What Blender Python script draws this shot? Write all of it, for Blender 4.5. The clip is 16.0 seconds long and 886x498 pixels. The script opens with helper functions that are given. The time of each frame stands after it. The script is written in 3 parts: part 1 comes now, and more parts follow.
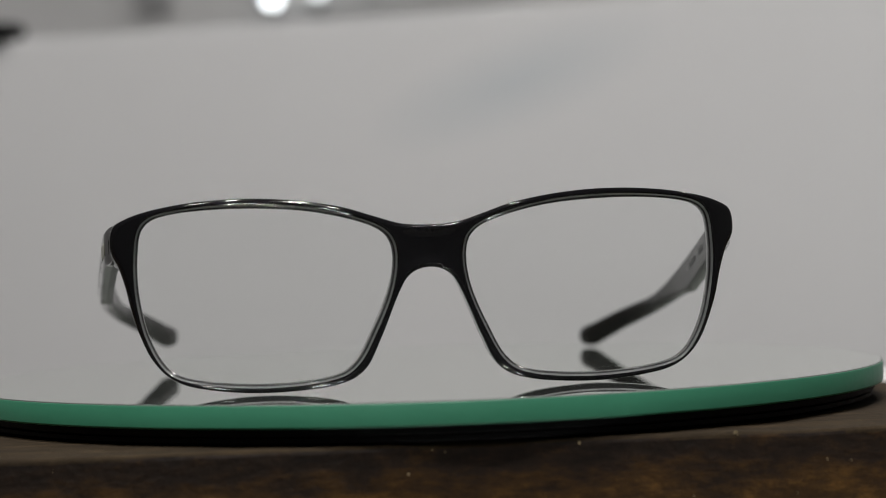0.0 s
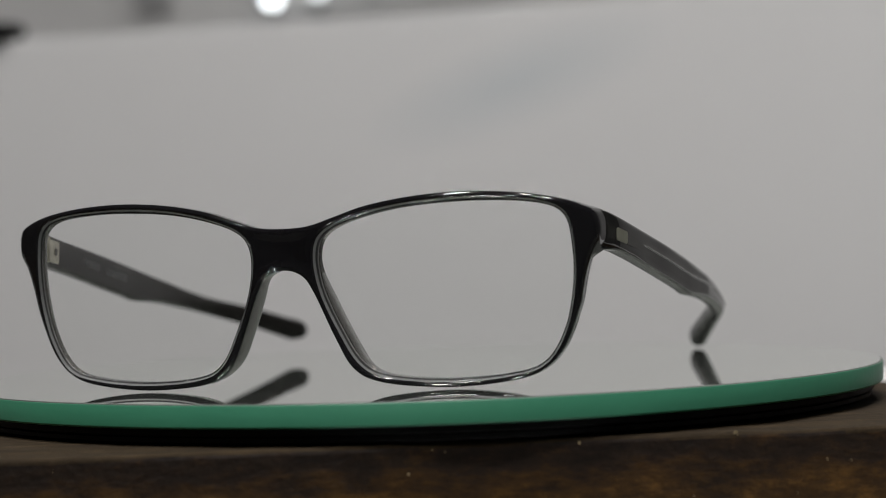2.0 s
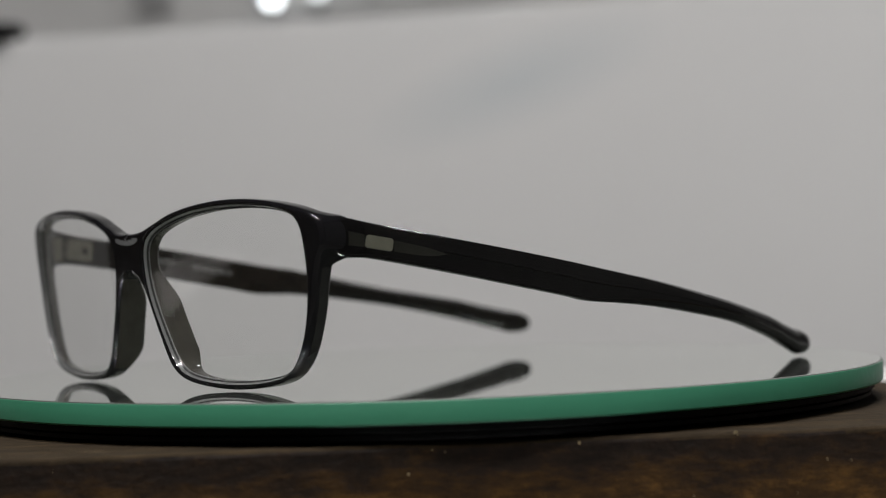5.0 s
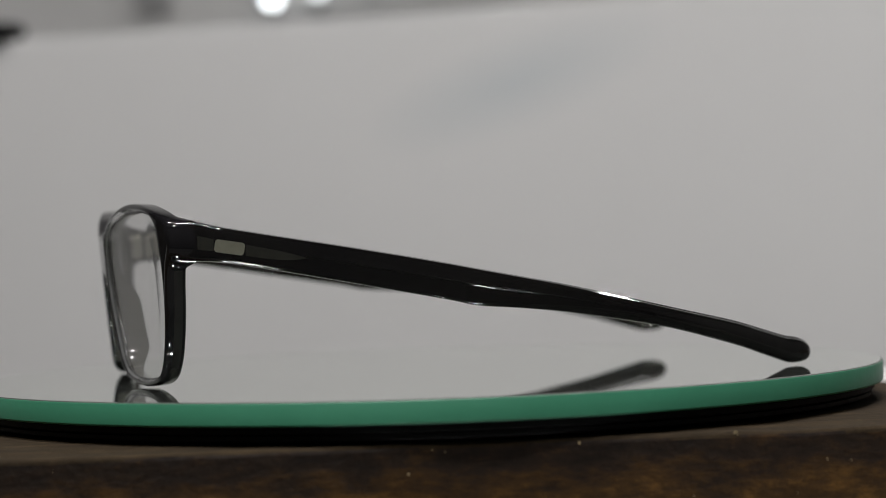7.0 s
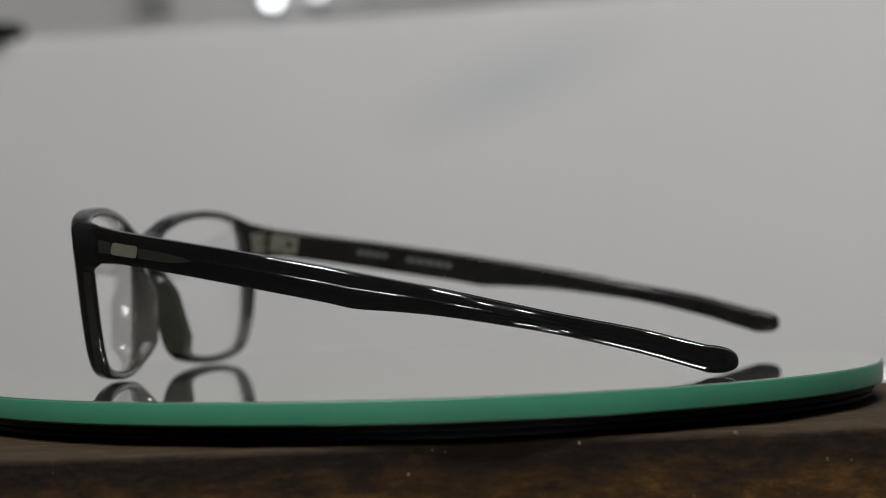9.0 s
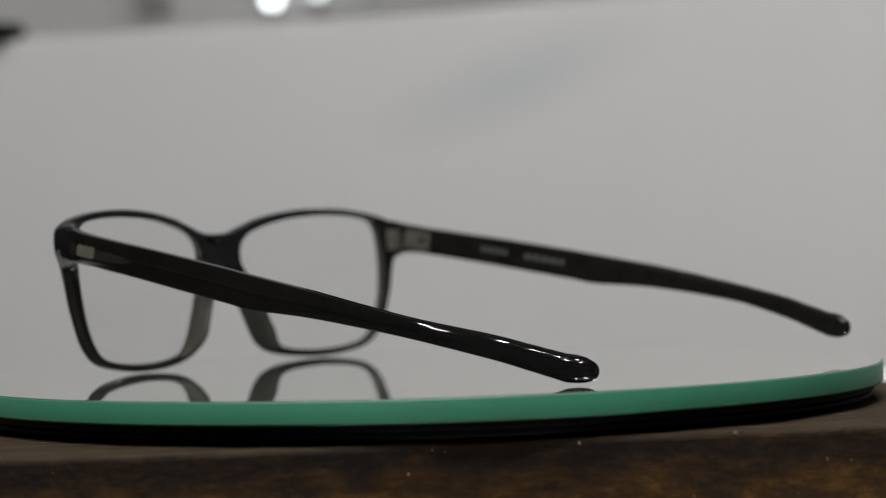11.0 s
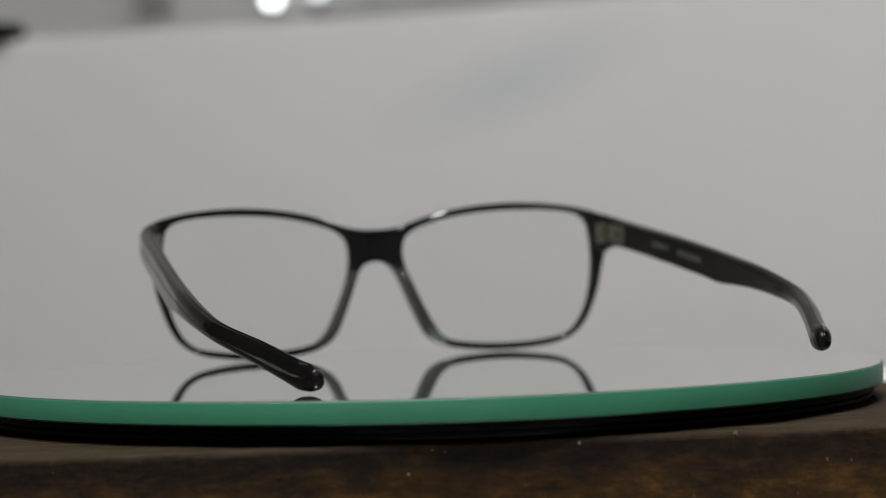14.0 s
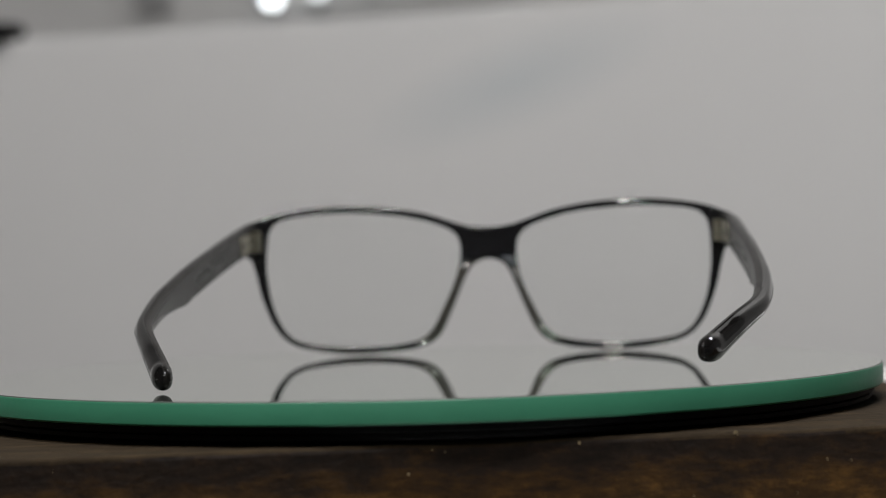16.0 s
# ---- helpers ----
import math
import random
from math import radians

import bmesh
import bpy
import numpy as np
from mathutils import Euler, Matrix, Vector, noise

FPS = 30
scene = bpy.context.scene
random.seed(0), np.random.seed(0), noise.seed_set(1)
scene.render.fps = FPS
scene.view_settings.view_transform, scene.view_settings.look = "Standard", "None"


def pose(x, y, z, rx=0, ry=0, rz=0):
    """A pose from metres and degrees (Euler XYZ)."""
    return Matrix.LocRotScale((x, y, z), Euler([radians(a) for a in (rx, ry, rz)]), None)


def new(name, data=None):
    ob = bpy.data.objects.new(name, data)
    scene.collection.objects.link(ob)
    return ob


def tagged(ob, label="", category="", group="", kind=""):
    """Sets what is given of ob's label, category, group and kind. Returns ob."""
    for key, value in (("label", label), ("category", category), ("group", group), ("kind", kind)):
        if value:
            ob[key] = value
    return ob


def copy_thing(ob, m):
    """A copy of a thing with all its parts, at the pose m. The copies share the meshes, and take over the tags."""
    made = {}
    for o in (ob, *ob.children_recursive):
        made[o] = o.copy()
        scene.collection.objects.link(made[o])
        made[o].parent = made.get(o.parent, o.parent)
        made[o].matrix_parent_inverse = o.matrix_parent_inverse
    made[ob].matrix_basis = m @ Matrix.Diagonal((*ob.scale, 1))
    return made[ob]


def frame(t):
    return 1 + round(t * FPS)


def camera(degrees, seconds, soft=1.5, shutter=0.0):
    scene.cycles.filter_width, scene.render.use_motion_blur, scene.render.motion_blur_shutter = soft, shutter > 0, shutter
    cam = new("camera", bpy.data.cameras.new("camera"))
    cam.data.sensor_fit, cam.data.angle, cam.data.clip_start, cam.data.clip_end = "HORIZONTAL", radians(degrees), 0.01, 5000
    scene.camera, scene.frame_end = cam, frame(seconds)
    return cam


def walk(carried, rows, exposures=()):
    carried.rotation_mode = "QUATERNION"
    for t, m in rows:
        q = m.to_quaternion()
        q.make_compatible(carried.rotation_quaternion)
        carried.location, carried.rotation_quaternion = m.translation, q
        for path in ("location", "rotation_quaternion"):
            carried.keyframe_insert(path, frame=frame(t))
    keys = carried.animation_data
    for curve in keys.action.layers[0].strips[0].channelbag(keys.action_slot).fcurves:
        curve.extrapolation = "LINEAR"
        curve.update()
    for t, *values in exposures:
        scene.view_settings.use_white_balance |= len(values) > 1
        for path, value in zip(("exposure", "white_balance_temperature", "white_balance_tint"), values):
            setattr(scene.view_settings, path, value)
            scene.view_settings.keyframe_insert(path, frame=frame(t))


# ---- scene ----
cam = camera(22.15, 16.0, soft=0.9)
CAM_POSE = pose(0, -0.5713, 0.0324, 89.757, 0, -0.31) @ pose(0, 0, 0, 0, 0, -1.712)
# the camera darkens its picture slightly towards the front views
walk(cam, [(0.0, CAM_POSE), (16.0, CAM_POSE)], [(0.0, -0.02), (2.0, -0.07), (4.0, -0.03), (7.0, 0.0), (8.5, -0.03), (12.5, 0.0), (14.5, 0.0), (16.0, -0.09)])
# a macro lens held wide: sharp only near the turntable's front half
cam.data.dof.use_dof = True
cam.data.dof.focus_distance = 0.505
cam.data.dof.aperture_fstop = 12.5

# ---- world and lamps ----
world = bpy.data.worlds.new("world")
scene.world = world
world.use_nodes = True
world.node_tree.nodes["Background"].inputs[0].default_value = (0.9, 0.95, 1.0, 1)
world.node_tree.nodes["Background"].inputs[1].default_value = 0.05

MM = 0.001
FLOOR_Z, CEIL_Z = -0.80, 1.75
DOWNLIGHTS = ((-0.55, -0.95), (0.20, -0.85), (-0.30, -0.20), (0.02, -0.30), (0.95, 1.25), (-0.10, -1.50))
for i, (lx, ly) in enumerate(DOWNLIGHTS):
    ld = bpy.data.lights.new("downlight_lamp", "AREA")
    ld.shape, ld.size, ld.energy, ld.color = "DISK", 0.11, 8.8, (1.0, 0.985, 0.98)
    new("downlight_lamp", ld).matrix_world = pose(lx, ly, CEIL_Z - 0.032)


# ---- materials ----
def material(name):
    m = bpy.data.materials.new(name)
    m.use_nodes = True
    nt = m.node_tree
    return m, nt, nt.nodes["Principled BSDF"]


def node(nt, kind, **values):
    n = nt.nodes.new(kind)
    for k, v in values.items():
        n.inputs[k].default_value = v
    return n


def coords(nt, scale=(1, 1, 1)):
    tc = nt.nodes.new("ShaderNodeTexCoord")
    mp = node(nt, "ShaderNodeMapping", Scale=scale)
    nt.links.new(tc.outputs["Object"], mp.inputs["Vector"])
    return mp.outputs["Vector"]


def ramp(nt, fac, stops):
    r = nt.nodes.new("ShaderNodeValToRGB")
    while len(r.color_ramp.elements) < len(stops):
        r.color_ramp.elements.new(0.5)
    for e, (pos, col) in zip(r.color_ramp.elements, stops):
        e.position, e.color = pos, (*col, 1)
    nt.links.new(fac, r.inputs["Fac"])
    return r.outputs["Color"]


def noisy(name, dark, light, scale, rough, bump=0.0, fine=None, metallic=0.0, stretch=(1, 1, 1), spread=(0.3, 0.7)):
    """Two scales of noise between two colours, with a fine bump."""
    m, nt, b = material(name)
    vec = coords(nt, stretch)
    n1 = node(nt, "ShaderNodeTexNoise", Scale=scale, Detail=6.0, Roughness=0.6)
    nt.links.new(vec, n1.inputs["Vector"])
    nt.links.new(ramp(nt, n1.outputs["Fac"], ((spread[0], dark), (spread[1], light))), b.inputs["Base Color"])
    b.inputs["Roughness"].default_value = rough
    b.inputs["Metallic"].default_value = metallic
    n2 = node(nt, "ShaderNodeTexNoise", Scale=fine or scale * 12, Detail=4.0)
    nt.links.new(vec, n2.inputs["Vector"])
    mr = node(nt, "ShaderNodeMapRange")
    mr.inputs["To Min"].default_value, mr.inputs["To Max"].default_value = rough * 0.8, min(1, rough * 1.25)
    nt.links.new(n2.outputs["Fac"], mr.inputs["Value"])
    nt.links.new(mr.outputs["Result"], b.inputs["Roughness"])
    if bump:
        bp = node(nt, "ShaderNodeBump", Strength=bump, Distance=0.001)
        nt.links.new(n2.outputs["Fac"], bp.inputs["Height"])
        nt.links.new(bp.outputs["Normal"], b.inputs["Normal"])
    return m


def frame_plastic():
    m = noisy("black_acetate", (0.0062, 0.0060, 0.0068), (0.0105, 0.0102, 0.0115), 60, 0.05, 0.015, 700)
    b = m.node_tree.nodes["Principled BSDF"]
    b.inputs["IOR"].default_value = 1.5
    return m


def lens_glass():
    m, nt, b = material("lens_plastic")
    b.inputs["Base Color"].default_value = (0.985, 0.99, 0.985, 1)
    b.inputs["Roughness"].default_value = 0.0
    b.inputs["Transmission Weight"].default_value = 1.0
    b.inputs["IOR"].default_value = 1.31
    b.inputs["Specular Tint"].default_value = (1.0, 0.88, 0.84, 1)
    return m


def backdrop_paint():
    """White board with a faint bluish patch that runs slantwise over it."""
    m, nt, b = material("white_board")
    vec = coords(nt)
    n1 = node(nt, "ShaderNodeTexNoise", Scale=3.0, Detail=4.0)
    nt.links.new(vec, n1.inputs["Vector"])
    base = ramp(nt, n1.outputs["Fac"], ((0.3, (0.71, 0.705, 0.70)), (0.7, (0.75, 0.747, 0.742))))
    tc = nt.nodes.new("ShaderNodeTexCoord")
    mp = node(nt, "ShaderNodeMapping")
    mp.vector_type = "TEXTURE"
    mp.inputs["Location"].default_value = (0.052, 0.0, PATCH_Z)
    mp.inputs["Rotation"].default_value = (0, radians(-17), 0)
    mp.inputs["Scale"].default_value = (0.098, 1.0, 0.028)
    nt.links.new(tc.outputs["Object"], mp.inputs["Vector"])
    gr = nt.nodes.new("ShaderNodeTexGradient")
    gr.gradient_type = "SPHERICAL"
    nt.links.new(mp.outputs["Vector"], gr.inputs["Vector"])
    mix = nt.nodes.new("ShaderNodeMix")
    mix.data_type = "RGBA"
    mr = node(nt, "ShaderNodeMapRange")
    mr.inputs["To Max"].default_value = 0.7
    nt.links.new(gr.outputs["Fac"], mr.inputs["Value"])
    nt.links.new(mr.outputs["Result"], mix.inputs["Factor"])
    nt.links.new(base, mix.inputs["A"])
    mix.inputs["B"].default_value = (0.55, 0.59, 0.61, 1)
    nt.links.new(mix.outputs["Result"], b.inputs["Base Color"])
    b.inputs["Roughness"].default_value = 0.85
    return m


def plank_wood(name, stops, rough, stretch, rust=0.0):
    """Dark stained timber: long grain, blotches of worn stain, flecks; rust: how much the stain is worn off below the sawn edge."""
    m, nt, b = material(name)
    vec = coords(nt, (1, 1, 1))
    grain = coords(nt, stretch)
    n1 = node(nt, "ShaderNodeTexNoise", Scale=60.0, Detail=10.0, Roughness=0.8)
    nt.links.new(vec, n1.inputs["Vector"])
    n2 = node(nt, "ShaderNodeTexNoise", Scale=160.0, Detail=6.0, Roughness=0.7)
    nt.links.new(grain, n2.inputs["Vector"])
    n3 = node(nt, "ShaderNodeTexNoise", Scale=420.0, Detail=3.0)
    nt.links.new(vec, n3.inputs["Vector"])
    add = nt.nodes.new("ShaderNodeMath")
    add.operation = "MULTIPLY_ADD"
    add.inputs[1].default_value = 0.70
    nt.links.new(n2.outputs["Fac"], add.inputs[0])
    sub = nt.nodes.new("ShaderNodeMath")
    sub.operation = "MULTIPLY_ADD"
    sub.inputs[1].default_value, sub.inputs[2].default_value = 0.58, -0.14
    nt.links.new(n1.outputs["Fac"], sub.inputs[0])
    nt.links.new(sub.outputs[0], add.inputs[2])
    # the worn belt starts about a centimetre below the edge, with a ragged border
    sep = nt.nodes.new("ShaderNodeSeparateXYZ")
    nt.links.new(vec, sep.inputs["Vector"])
    ragged = nt.nodes.new("ShaderNodeMath")
    ragged.operation = "MULTIPLY_ADD"
    ragged.inputs[1].default_value = 0.014
    nt.links.new(n1.outputs["Fac"], ragged.inputs[0])
    nt.links.new(sep.outputs["Z"], ragged.inputs[2])
    belt = node(nt, "ShaderNodeMapRange")
    belt.inputs["From Min"].default_value, belt.inputs["From Max"].default_value = 0.004, -0.003
    belt.inputs["To Min"].default_value, belt.inputs["To Max"].default_value = -0.6 * rust, rust
    nt.links.new(ragged.outputs[0], belt.inputs["Value"])
    tone = nt.nodes.new("ShaderNodeMath")
    nt.links.new(add.outputs[0], tone.inputs[0])
    nt.links.new(belt.outputs["Result"], tone.inputs[1])
    # pale flecks where the stain is chipped
    chip = node(nt, "ShaderNodeTexVoronoi", Scale=260.0, Randomness=1.0)
    nt.links.new(vec, chip.inputs["Vector"])
    fleck = nt.nodes.new("ShaderNodeMath")
    fleck.operation = "LESS_THAN"
    fleck.inputs[1].default_value = 0.09
    nt.links.new(chip.outputs["Distance"], fleck.inputs[0])
    some = nt.nodes.new("ShaderNodeMath")
    some.operation = "GREATER_THAN"
    some.inputs[1].default_value = 0.56
    nt.links.new(n1.outputs["Fac"], some.inputs[0])
    both = nt.nodes.new("ShaderNodeMath")
    both.operation = "MULTIPLY"
    nt.links.new(fleck.outputs[0], both.inputs[0])
    nt.links.new(some.outputs[0], both.inputs[1])
    mix = nt.nodes.new("ShaderNodeMix")
    mix.data_type = "RGBA"
    nt.links.new(both.outputs[0], mix.inputs["Factor"])
    nt.links.new(ramp(nt, tone.outputs[0], stops), mix.inputs["A"])
    mix.inputs["B"].default_value = (0.32, 0.24, 0.13, 1)
    nt.links.new(mix.outputs["Result"], b.inputs["Base Color"])
    b.inputs["Roughness"].default_value = rough
    bp = node(nt, "ShaderNodeBump", Strength=0.5, Distance=0.0008)
    mx = nt.nodes.new("ShaderNodeMath")
    nt.links.new(n2.outputs["Fac"], mx.inputs[0])
    nt.links.new(n3.outputs["Fac"], mx.inputs[1])
    nt.links.new(mx.outputs[0], bp.inputs["Height"])
    nt.links.new(bp.outputs["Normal"], b.inputs["Normal"])
    return m


def disc_top():
    """Polished, silvered glass with a faint green haze."""
    m, nt, b = material("glass_top")
    vec = coords(nt)
    n1 = node(nt, "ShaderNodeTexNoise", Scale=30.0, Detail=5.0)
    nt.links.new(vec, n1.inputs["Vector"])
    nt.links.new(ramp(nt, n1.outputs["Fac"], ((0.3, (0.645, 0.69, 0.635)), (0.7, (0.675, 0.72, 0.665)))), b.inputs["Base Color"])
    mr = node(nt, "ShaderNodeMapRange")
    mr.inputs["To Min"].default_value, mr.inputs["To Max"].default_value = 0.008, 0.03
    nt.links.new(n1.outputs["Fac"], mr.inputs["Value"])
    nt.links.new(mr.outputs["Result"], b.inputs["Roughness"])
    b.inputs["IOR"].default_value = 1.52
    b.inputs["Metallic"].default_value = 0.945
    return m


def glow(name, color, strength):
    m, nt, b = material(name)
    b.inputs["Base Color"].default_value = (0.8, 0.8, 0.8, 1)
    b.inputs["Emission Color"].default_value = (*color, 1)
    b.inputs["Emission Strength"].default_value = strength
    return m


PATCH_Z = 0.118
ACETATE = frame_plastic()
TEMPLE_PLASTIC = noisy("smoky_black_plastic", (0.0045, 0.0043, 0.0043), (0.0078, 0.0074, 0.0070), 60, 0.04, 0.015, 700)
CRYSTAL = noisy("smoky_crystal_plastic", (0.135, 0.136, 0.135), (0.185, 0.187, 0.185), 200, 0.12, 0.02, 900)
EDGE = noisy("smoky_edge_plastic", (0.017, 0.0167, 0.0162), (0.027, 0.0264, 0.025), 150, 0.06, 0.02, 900)
GROOVE = noisy("grey_groove_plastic", (0.026, 0.026, 0.026), (0.042, 0.042, 0.042), 200, 0.15, 0.02, 900)
SMOKE = noisy("dark_smoky_plastic", (0.038, 0.036, 0.031), (0.058, 0.055, 0.048), 150, 0.06, 0.02, 900)
TEMPLE_INSIDE = noisy("brown_black_plastic", (0.006, 0.0055, 0.005), (0.011, 0.0098, 0.0088), 150, 0.24, 0.02, 900)
TEMPLE_INSIDE.node_tree.nodes["Principled BSDF"].inputs["IOR"].default_value = 1.33
LENS = lens_glass()
INLAY = noisy("champagne_metal", (0.36, 0.36, 0.28), (0.45, 0.45, 0.35), 300, 0.30, 0.05, 2500, 0.75)
SCREW = noisy("dark_screw", (0.05, 0.048, 0.042), (0.08, 0.076, 0.066), 400, 0.3, 0.1, 3000, 0.9)
HINGE = noisy("nickel_hinge", (0.36, 0.34, 0.27), (0.52, 0.49, 0.40), 400, 0.28, 0.1, 3000, 0.9)
CORE = noisy("olive_core", (0.019, 0.019, 0.0155), (0.026, 0.026, 0.0215), 200, 0.10, 0.02, 900)
INK = noisy("grey_print", (0.065, 0.065, 0.066), (0.095, 0.095, 0.097), 800, 0.5)
DISC_TOP = disc_top()
DISC_EDGE = noisy("green_glass_edge", (0.046, 0.228, 0.130), (0.055, 0.258, 0.150), 25, 0.42, 0.03, 600)
DISC_EDGE.node_tree.nodes["Principled BSDF"].inputs["IOR"].default_value = 1.5
DISC_ARRIS = noisy("ground_glass_arris", (0.045, 0.06, 0.05), (0.09, 0.10, 0.085), 90, 0.5, 0.1, 900)
BLACK = noisy("black_plastic", (0.0055, 0.0055, 0.0058), (0.010, 0.010, 0.010), 120, 0.6, 0.1, 1500)
BLACK.node_tree.nodes["Principled BSDF"].inputs["IOR"].default_value = 1.25
PLANK_TOP = plank_wood("plank_top", ((0.25, (0.012, 0.0080, 0.0048)), (0.5, (0.032, 0.0222, 0.0125)), (0.75, (0.078, 0.052, 0.026))), 0.9, (0.12, 1.6, 1.6))
PLANK_TOP.node_tree.nodes["Principled BSDF"].inputs["IOR"].default_value = 1.25
PLANK_FACE = plank_wood("plank_face", ((0.34, (0.0112, 0.0075, 0.0057)), (0.49, (0.024, 0.0148, 0.0090)), (0.62, (0.066, 0.034, 0.0105)), (0.78, (0.18, 0.088, 0.020))), 0.6, (0.5, 1.6, 1.6), 0.11)
PLANK_FACE.node_tree.nodes["Principled BSDF"].inputs["IOR"].default_value = 1.3
SPLINTER = noisy("raw_wood", (0.13, 0.10, 0.05), (0.22, 0.17, 0.09), 700, 0.8, 0.2, 3000)
BOARD = backdrop_paint()
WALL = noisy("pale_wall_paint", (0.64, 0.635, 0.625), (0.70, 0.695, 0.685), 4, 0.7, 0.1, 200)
# unseen ceiling and walls: three tones picked for how the plastic mirrors them
DARK_SURROUND = noisy("dark_reflection_tone", (0.085, 0.083, 0.085), (0.11, 0.108, 0.11), 4, 0.8, 0.1, 200)
EAST_SURROUND = noisy("east_reflection_tone", (0.17, 0.168, 0.166), (0.22, 0.218, 0.215), 4, 0.8, 0.1, 200)
WEST_SURROUND = noisy("west_reflection_tone", (0.06, 0.053, 0.047), (0.085, 0.074, 0.065), 4, 0.8, 0.1, 200)
FLOOR = noisy("grey_floor", (0.14, 0.135, 0.13), (0.20, 0.195, 0.185), 5, 0.5, 0.1, 150)
GREY_BOX = noisy("grey_plastic", (0.33, 0.33, 0.33), (0.39, 0.39, 0.39), 20, 0.5, 0.05, 400)
WHITE = noisy("white_laminate", (0.70, 0.70, 0.69), (0.78, 0.78, 0.77), 8, 0.4, 0.05, 400)
LAMP = glow("lamp_glow", (1.0, 0.97, 0.93), 25.0)
BULB = glow("bulb_glow", (0.92, 0.97, 1.0), 4.5)
DIM_BULB = glow("dim_bulb_glow", (0.92, 0.97, 1.0), 2.6)


# ---- mesh helpers ----
def part(name, bm, mat, parent=None, label="", smooth=True):
    me = bpy.data.meshes.new(name)
    bmesh.ops.recalc_face_normals(bm, faces=bm.faces)
    bm.to_mesh(me)
    bm.free()
    for m in (mat if isinstance(mat, (list, tuple)) else (mat,)):
        me.materials.append(m)
    if smooth:
        me.shade_smooth()
        me.set_sharp_from_angle(angle=radians(38))
    ob = new(name, me)
    ob.parent = parent
    if label:
        ob["label"] = label
    return ob


def box(bm, lo, hi, bevel=0.0, segments=2):
    out = bmesh.ops.create_cube(bm, size=1)["verts"]
    for v in out:
        v.co = [lo[i] + (v.co[i] + 0.5) * (hi[i] - lo[i]) for i in range(3)]
    if bevel:
        edges = list({e for v in out for e in v.link_edges})
        bmesh.ops.bevel(bm, geom=edges, offset=bevel, segments=segments, profile=0.5, affect="EDGES")


def lathe(bm, profile, n=160, mats=None):
    """Turn a closed or open (r, z) profile about z."""
    rings = []
    for r, z in profile:
        if r < 1e-7:
            rings.append([bm.verts.new((0, 0, z))] * n)
        else:
            rings.append([bm.verts.new((r * math.cos(2 * math.pi * i / n), r * math.sin(2 * math.pi * i / n), z)) for i in range(n)])
    for k in range(len(rings) - 1):
        for i in range(n):
            vs = []
            for v in (rings[k][i], rings[k][(i + 1) % n], rings[k + 1][(i + 1) % n], rings[k + 1][i]):
                if v not in vs:
                    vs.append(v)
            f = bm.faces.new(vs)
            if mats:
                f.material_index = mats[k]


def spline(points, per=12, closed=False):
    """Catmull-Rom through a few control points."""
    pts = [np.array(p, float) for p in points]
    n = len(pts)
    out = []
    for i in range(n if closed else n - 1):
        a, b, c, d = (pts[(i + k) % n] if closed else pts[min(max(i + k, 0), n - 1)] for k in (-1, 0, 1, 2))
        for s in np.arange(per) / per:
            out.append(0.5 * (2 * b + (c - a) * s + (2 * a - 5 * b + 4 * c - d) * s ** 2 + (3 * b - a - 3 * c + d) * s ** 3))
    if not closed:
        out.append(pts[-1])
    return np.array(out)


def even(poly, step, closed=False):
    """Resample a polyline at an even step."""
    p = np.vstack([poly, poly[:1]]) if closed else poly
    d = np.concatenate([[0], np.cumsum(np.linalg.norm(np.diff(p, axis=0), axis=1))])
    n = max(2, int(round(d[-1] / step)))
    s = np.linspace(0, d[-1], n + 1)
    if closed:
        s = s[:-1]
    return np.stack([np.interp(s, d, p[:, 0]), np.interp(s, d, p[:, 1])], 1)


def distance_to(points, poly):
    """Least distance of each point to a polyline."""
    a, b = poly[:-1], poly[1:]
    ab = b - a
    ap = points[:, None, :] - a[None]
    s = np.clip((ap * ab).sum(2) / np.maximum((ab * ab).sum(1), 1e-12), 0, 1)
    return np.linalg.norm(ap - s[..., None] * ab, axis=2).min(1)


# ---- the spectacles, in millimetres about the middle of the front ----
OUTLINE = ((0, 35.7), (6, 36.1), (12, 37.9), (19, 40.1), (29, 41.8), (40, 42.5), (51, 42.0), (60, 40.6), (65.8, 38.8), (68.6, 36.7),
           (69.1, 32.0), (67.4, 28.4), (66.0, 24), (64.2, 16.5), (60.6, 8), (55.3, 3.0), (47, 0.9), (35, 0.1), (21.5, 1.3), (14.8, 4.4),
           (10.9, 11.5), (6.9, 21), (4.2, 25.1), (0, 26.5))
APERTURE = ((63.0, 31), (61.5, 37.0), (56, 39.5), (43, 40.4), (28, 39.6), (16.5, 37.2), (10.0, 34.2), (8.0, 29.5), (9.0, 22), (12.5, 13.5),
            (16.7, 6.2), (22.5, 3.2), (35.5, 2.1), (49, 3.0), (56.4, 5.5), (60.8, 12.5), (62.9, 22))


def lean(z):
    """How the front leans: its top stands before its foot."""
    return -0.035 * (z - 20) - 0.042 * (z - 8)


def front_curve(x):
    """How the front wraps back from the bridge to the end pieces."""
    return -12.6 + 0.142 * (np.sqrt(x * x + 100) - 10) + 1.7 * np.clip((x - 54) / 15, 0, 1) ** 2


